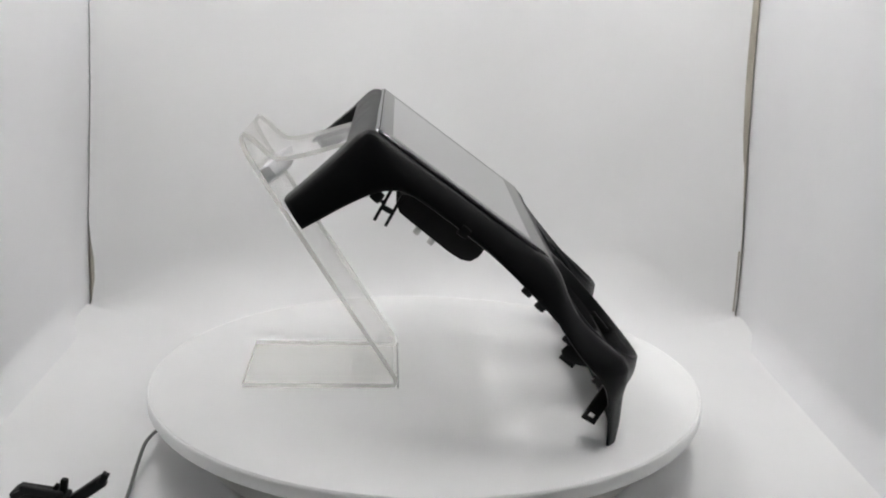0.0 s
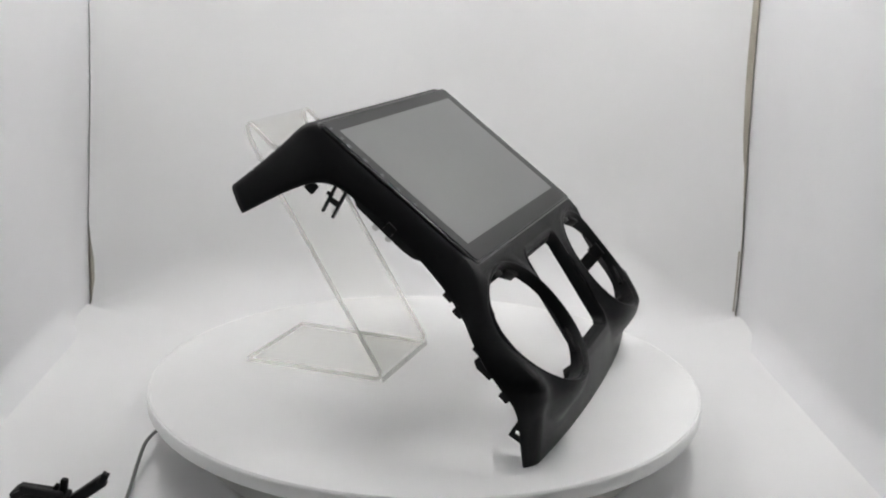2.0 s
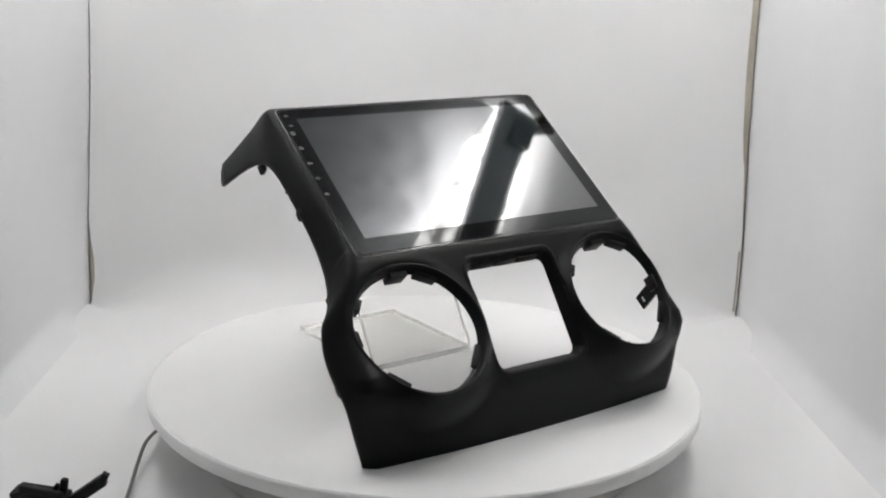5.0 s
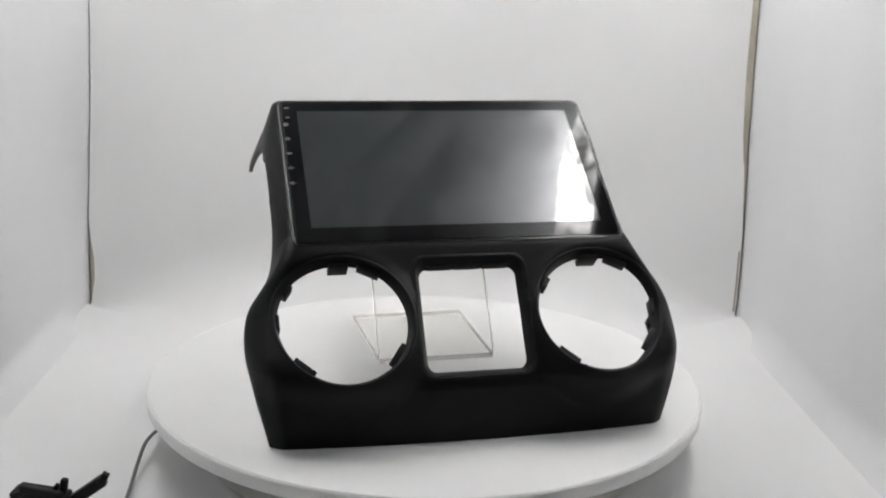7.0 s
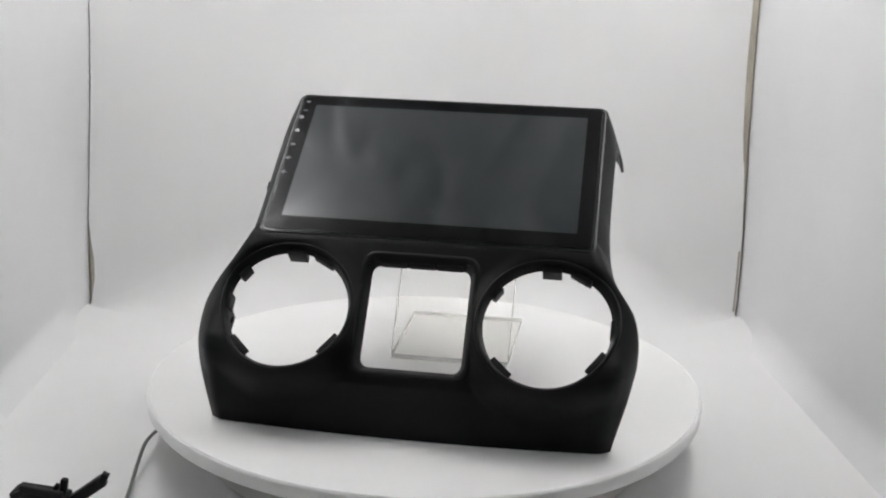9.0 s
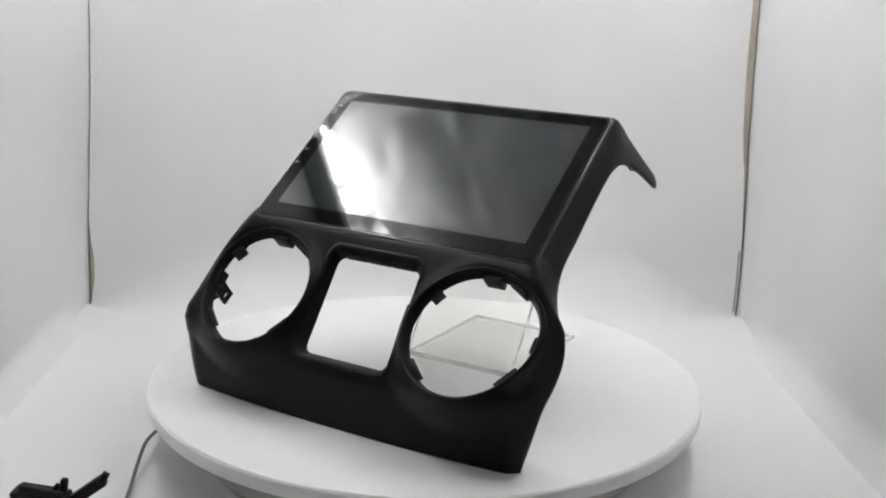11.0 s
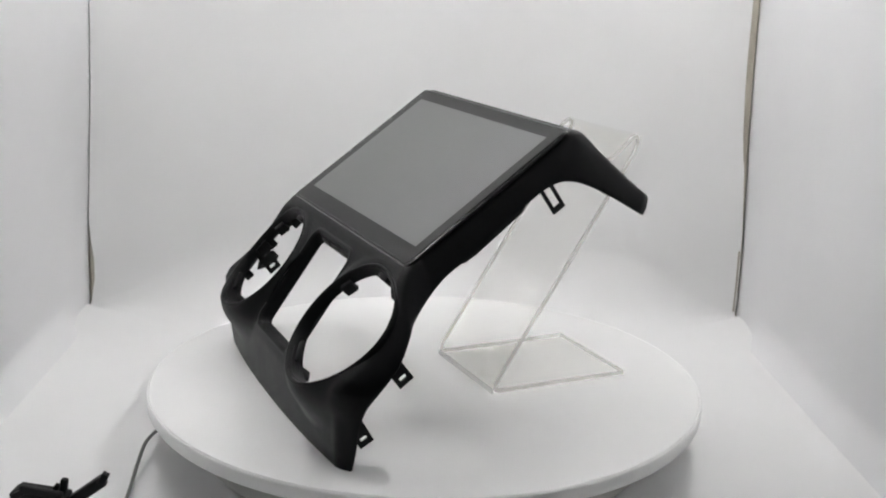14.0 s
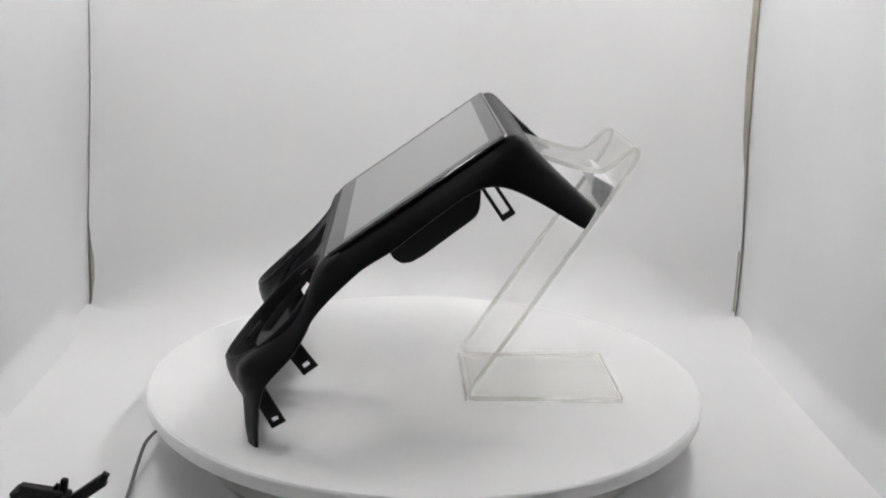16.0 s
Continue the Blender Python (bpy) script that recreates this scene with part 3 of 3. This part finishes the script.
def rear_housing(parent):
    outline = [(31, 196), (30, 160), (27.5, 153.5), (22, 149), (-9, 124.5), (-18, 119), (-25, 117.8), (-31, 121.5), (-36, 129), (-48, 141)]
    bm = extrude_yz([(y * MM, z * MM) for y, z in outline], -0.094, 0.094, 0.0015)
    ob = part("rear_housing", bm, M_PLASTIC_IN, parent, "black rear casing of the display unit")
    for y, z in ((13.7, 139.3), (3.3, 131.9)):
        m = Matrix.Translation((-0.086, y * MM, z * MM)) @ pose(0, 0, 0, 36)
        bm = lathe([(0.0022, -0.0035), (0.0026, -0.003), (0.0026, 0.004)], 12, cap=True)
        bmesh.ops.transform(bm, matrix=m, verts=bm.verts)
        part("screw", bm, M_STEEL, ob, "small zinc screw")
    return ob


def tab(parent, x, y, z, ang, length, width, thick=2.2, hole=True):
    """A flat mounting tab that points back and down, with a square hole near its end."""
    m = Matrix.Translation((x * MM, y * MM, z * MM)) @ Matrix.Rotation(radians(ang), 4, "X")
    bm = bmesh.new()
    w, t, l = width / 2 * MM, thick / 2 * MM, length * MM
    hy0, hy1, hw = l - 7.0 * MM, l - 3.6 * MM, w * 0.45
    ys, zs = [0, hy0, hy1, l], [-w, -hw, hw, w]
    cells = [(i, j) for i in range(3) for j in range(3) if not (hole and i == 1 and j == 1)]
    vs = {}

    def v(sx, i, j):
        if (sx, i, j) not in vs:
            vs[(sx, i, j)] = bm.verts.new((sx * t, ys[i], zs[j]))
        return vs[(sx, i, j)]
    for i, j in cells:
        for sx in (-1, 1):
            bm.faces.new([v(sx, a, b) for a, b in ((i, j), (i + 1, j), (i + 1, j + 1), (i, j + 1))])
        for (a, b), (c, d), (ni, nj) in (((i, j), (i + 1, j), (i, j - 1)), ((i, j + 1), (i + 1, j + 1), (i, j + 1)), ((i, j), (i, j + 1), (i - 1, j)), ((i + 1, j), (i + 1, j + 1), (i + 1, j))):
            if (ni, nj) not in cells:
                bm.faces.new([v(-1, a, b), v(-1, c, d), v(1, c, d), v(1, a, b)])
    bmesh.ops.transform(bm, matrix=m, verts=bm.verts)
    return part("mounting_tab", bm, M_PLASTIC_IN, parent, "black plastic tab with a square hole", smooth=False)


def loop_clip(parent, x, y, z, ang, long, wide, bar=2.4, open_end=False):
    """A spring clip: a narrow loop of plastic."""
    m = Matrix.Translation((x * MM, y * MM, z * MM)) @ Matrix.Rotation(radians(ang), 4, "X")
    bm = bmesh.new()
    for dz in (-(wide - bar) / 2, (wide - bar) / 2):
        box_bm((3 * MM, long * MM, bar * MM), m @ Matrix.Translation((0, long / 2 * MM, dz * MM)), 0.0004, bm)
    e = long * (0.62 if open_end else 1.0) - bar / 2
    box_bm((3 * MM, (bar + 1.5) * MM, wide * MM), m @ Matrix.Translation((0, e * MM, 0)), 0.0004, bm)
    if open_end:
        box_bm((3 * MM, bar * MM, 5 * MM), m @ Matrix.Translation((0, long * 0.45 * MM, wide / 2 * MM)), 0.0004, bm)
    return part("spring_clip", bm, M_PLASTIC_IN, parent)


def fascia():
    e = new("dashboard_fascia")
    tagged(e, "matte black car dashboard fascia with unlit display on clear stand", "car fascia")
    fascia_panel(e)
    for s in (-1, 1):
        dial_ring(e, s)
    window_frame(e)
    display(e)
    rear_housing(e)
    tab(e, -142, -106.7, 79.3, -52, 26, 12)
    tab(e, -129, -125.9, 34.8, -60, 29, 11)
    tab(e, 149, -102, 78.4, -53, 27, 12)
    tab(e, 137, -124.5, 38.3, -60, 31, 11)
    loop_clip(e, -112, 29, 173, 118 - 180, 26, 11, 2.2, True)
    loop_clip(e, 107, 32, 182, -55, 30, 11, 2.6)
    # moulded bracket behind one lower dial rim
    outline = [(-103, 73), (-91, 75), (-86, 70), (-88, 65), (-97, 60), (-106, 58)]
    part("bracket", extrude_yz([(y * MM, z * MM) for y, z in outline], -0.150, -0.147, 0.001), M_PLASTIC_IN, e)
    # small snap hooks on the lower edge of the side walls
    for x, y, z in ((-134, 43, 174), (-134, -17, 150), (-136, -63, 109.5), (-141, -72, 100.5), (-152, -91, 80), (-157, -112, 52)):
        part("snap_hook", box_bm((0.004, 0.008, 0.008), Matrix.Translation((x * MM, y * MM, z * MM)) @ pose(0, 0, 0, 40), bevel=0.0012), M_PLASTIC_IN, e)
    return e


fascia_ob = fascia()
FASCIA_POSE = Matrix.Rotation(radians(7.2), 4, "Z") @ Matrix.Translation((0.0045, 0, 0.0002))


# ---- acrylic stand ----
def stand():
    e = new("display_stand")
    tagged(e, "clear acrylic easel stand bent from one sheet", "display stand")
    t = 3.4
    # centre line of the bent sheet, y and z
    path = [(149, 2.3), (40, 2.3), (33, 2.3), (30, 2.9), (28.6, 4.6), (28.8, 6.8), (31, 10.6), (64, 61.5), (112, 135.6), (139, 177.5), (145, 188.5), (147, 194), (147.2, 197.2), (145.6, 199.2), (143, 199), (137.5, 194.6), (126.5, 184.4), (121.5, 181.8), (115, 182), (99, 185.4), (74, 193), (58, 198)]
    left, right = [], []
    for k, p in enumerate(path):
        a, b = path[max(k - 1, 0)], path[min(k + 1, len(path) - 1)]
        d = Vector((b[0] - a[0], b[1] - a[1])).normalized()
        n = Vector((-d.y, d.x)) * t / 2
        left.append((p[0] + n.x, p[1] + n.y))
        right.append((p[0] - n.x, p[1] - n.y))
    rings = []

    def at(side, q, dx=0.0):
        """The base narrows to its rear; the whole stand is a little askew."""
        back = max(0.0, min(1.0, (q[0] - 28) / 120)) if q[1] < 5 else 0.0
        x = (57.5 if side > 0 else -42.0 - 2.5 * back) + dx
        return Vector((x, q[0] + 0.012 * x, q[1] - 1.6 * (q[1] < 6))) * MM
    for a, b in zip(left, right):
        rings.append([at(s, q) for s, q in ((-1, a), (1, a), (1, b), (-1, b))])
    bm = loft(rings, cap=True)
    ob = part("sheet", bm, M_ACRYLIC, e, "clear acrylic sheet with polished edges", angle=35)
    ob.visible_shadow = False
    for s in (-1, 1):
        rim = [[at(s, q, 0.36 * s + dx) for dx, q in ((-0.34, a), (0.34, a), (0.34, b), (-0.34, b))] for a, b in zip(left, right)]
        part("edge", loft(rim, cap=True), M_ACRYLIC_EDGE, ob, "cream frosted sheet edge", angle=35).visible_shadow = False
    # frosted bands along the fold (painted-in shade) and the rear edge of the base
    for y, z0, z1, thick in ((26.0, 0.3, 4.2, 1.2), (149.4, 0.6, 4.0, 0.3)):
        ends = []
        for s in (-1, 1):
            ends.append([at(s, (y + dy, z)) for dy, z in ((-0.3, z0), (thick, z0), (thick, z1), (-0.3, z1))])
        part("edge", loft(ends, cap=True), M_FOLD_SHADE if y < 100 else M_ACRYLIC_EDGE, ob, "cream frosted sheet edge", angle=35).visible_shadow = False
    near, far = [(134.5, 171.5), (127.5, 176), (120.5, 167.5), (127.8, 160.5)], [(134, 169), (117, 178), (116, 163), (126.5, 150)]
    pad = loft([[(x * MM, (p[0] + (q[0] - p[0]) * k) * MM, (p[1] + (q[1] - p[1]) * k) * MM) for p, q in zip(near, far)] for x, k in ((-36, 0.0), (10, 0.4), (50, 1.0))], cap=True)
    bmesh.ops.bevel(pad, geom=list(pad.edges), offset=0.002, segments=2, affect="EDGES", profile=0.5)
    part("pad", pad, M_FELT, e, "grey foam pad")
    return e


stand_ob = stand()


# ---- loose things on the tent floor ----
def spare_bracket():
    e = new("spare_bracket")
    e.matrix_basis = Matrix.Translation((-0.2615, -0.1525, FLOOR_Z + 0.001)) @ pose(0, 0, 0, 0, 0, -4) @ Matrix.Scale(0.74, 4)
    tagged(e, "small black plastic mounting bracket lying on the tent floor", "bracket")
    body = bmesh.new()
    box_bm((0.050, 0.020, 0.006), pose(-0.012, 0, 0.012, 8, 6, 0), 0.0015, body)
    box_bm((0.006, 0.022, 0.016), pose(-0.037, 0, 0.008, 0, -8, 0), 0.0015, body)
    box_bm((0.040, 0.006, 0.007), pose(-0.010, -0.009, 0.018, 0, 12, 8), 0.001, body)
    box_bm((0.020, 0.005, 0.006), pose(-0.030, -0.010, 0.016, 0, -28, 0), 0.001, body)
    part("arm", box_bm((0.042, 0.010, 0.011), pose(0.029, 0.004, 0.015, 0, -36, 6), 0.0018), M_PLASTIC, e)
    part("arm_tip", box_bm((0.012, 0.008, 0.007), pose(0.046, 0.004, 0.029, 0, -62, 6), 0.001), M_PLASTIC, e)
    part("body", body, M_PLASTIC_IN, e)
    part("peg", box_bm((0.007, 0.007, 0.016), pose(0.007, 0.004, 0.019, 0, 8, 0), 0.002), M_PLASTIC, e)
    part("peg", box_bm((0.005, 0.006, 0.010), pose(-0.001, 0.004, 0.016, 0, 25, 0), 0.0015), M_PLASTIC_IN, e)
    return e


spare_bracket()
zc = FLOOR_Z + 0.0022
cable = tube("power_cable", [(-0.170, -0.03, -0.034), (-0.195, -0.035, -0.033), (-0.212, -0.052, -0.034), (-0.218, -0.072, -0.036), (-0.2175, -0.09, -0.039), (-0.2162, -0.112, -0.043), (-0.215, -0.132, -0.048), (-0.213, -0.16, zc), (-0.208, -0.26, zc), (-0.2, -0.40, zc)], 0.0014, M_CABLE)
tagged(cable, "thin grey power cable running from the turntable", "cable")


# ---- movement: platter, fascia and stand turn together ----
def motions():
    times = [k * 0.5 for k in range(33)]
    turn = [(t, Matrix.Rotation(radians(turn_at(t)), 4, "Z")) for t in times]
    walk(platter_ob, turn)
    walk(fascia_ob, [(t, m @ FASCIA_POSE) for t, m in turn])
    walk(stand_ob, [(t, m @ FASCIA_POSE) for t, m in turn])


motions()
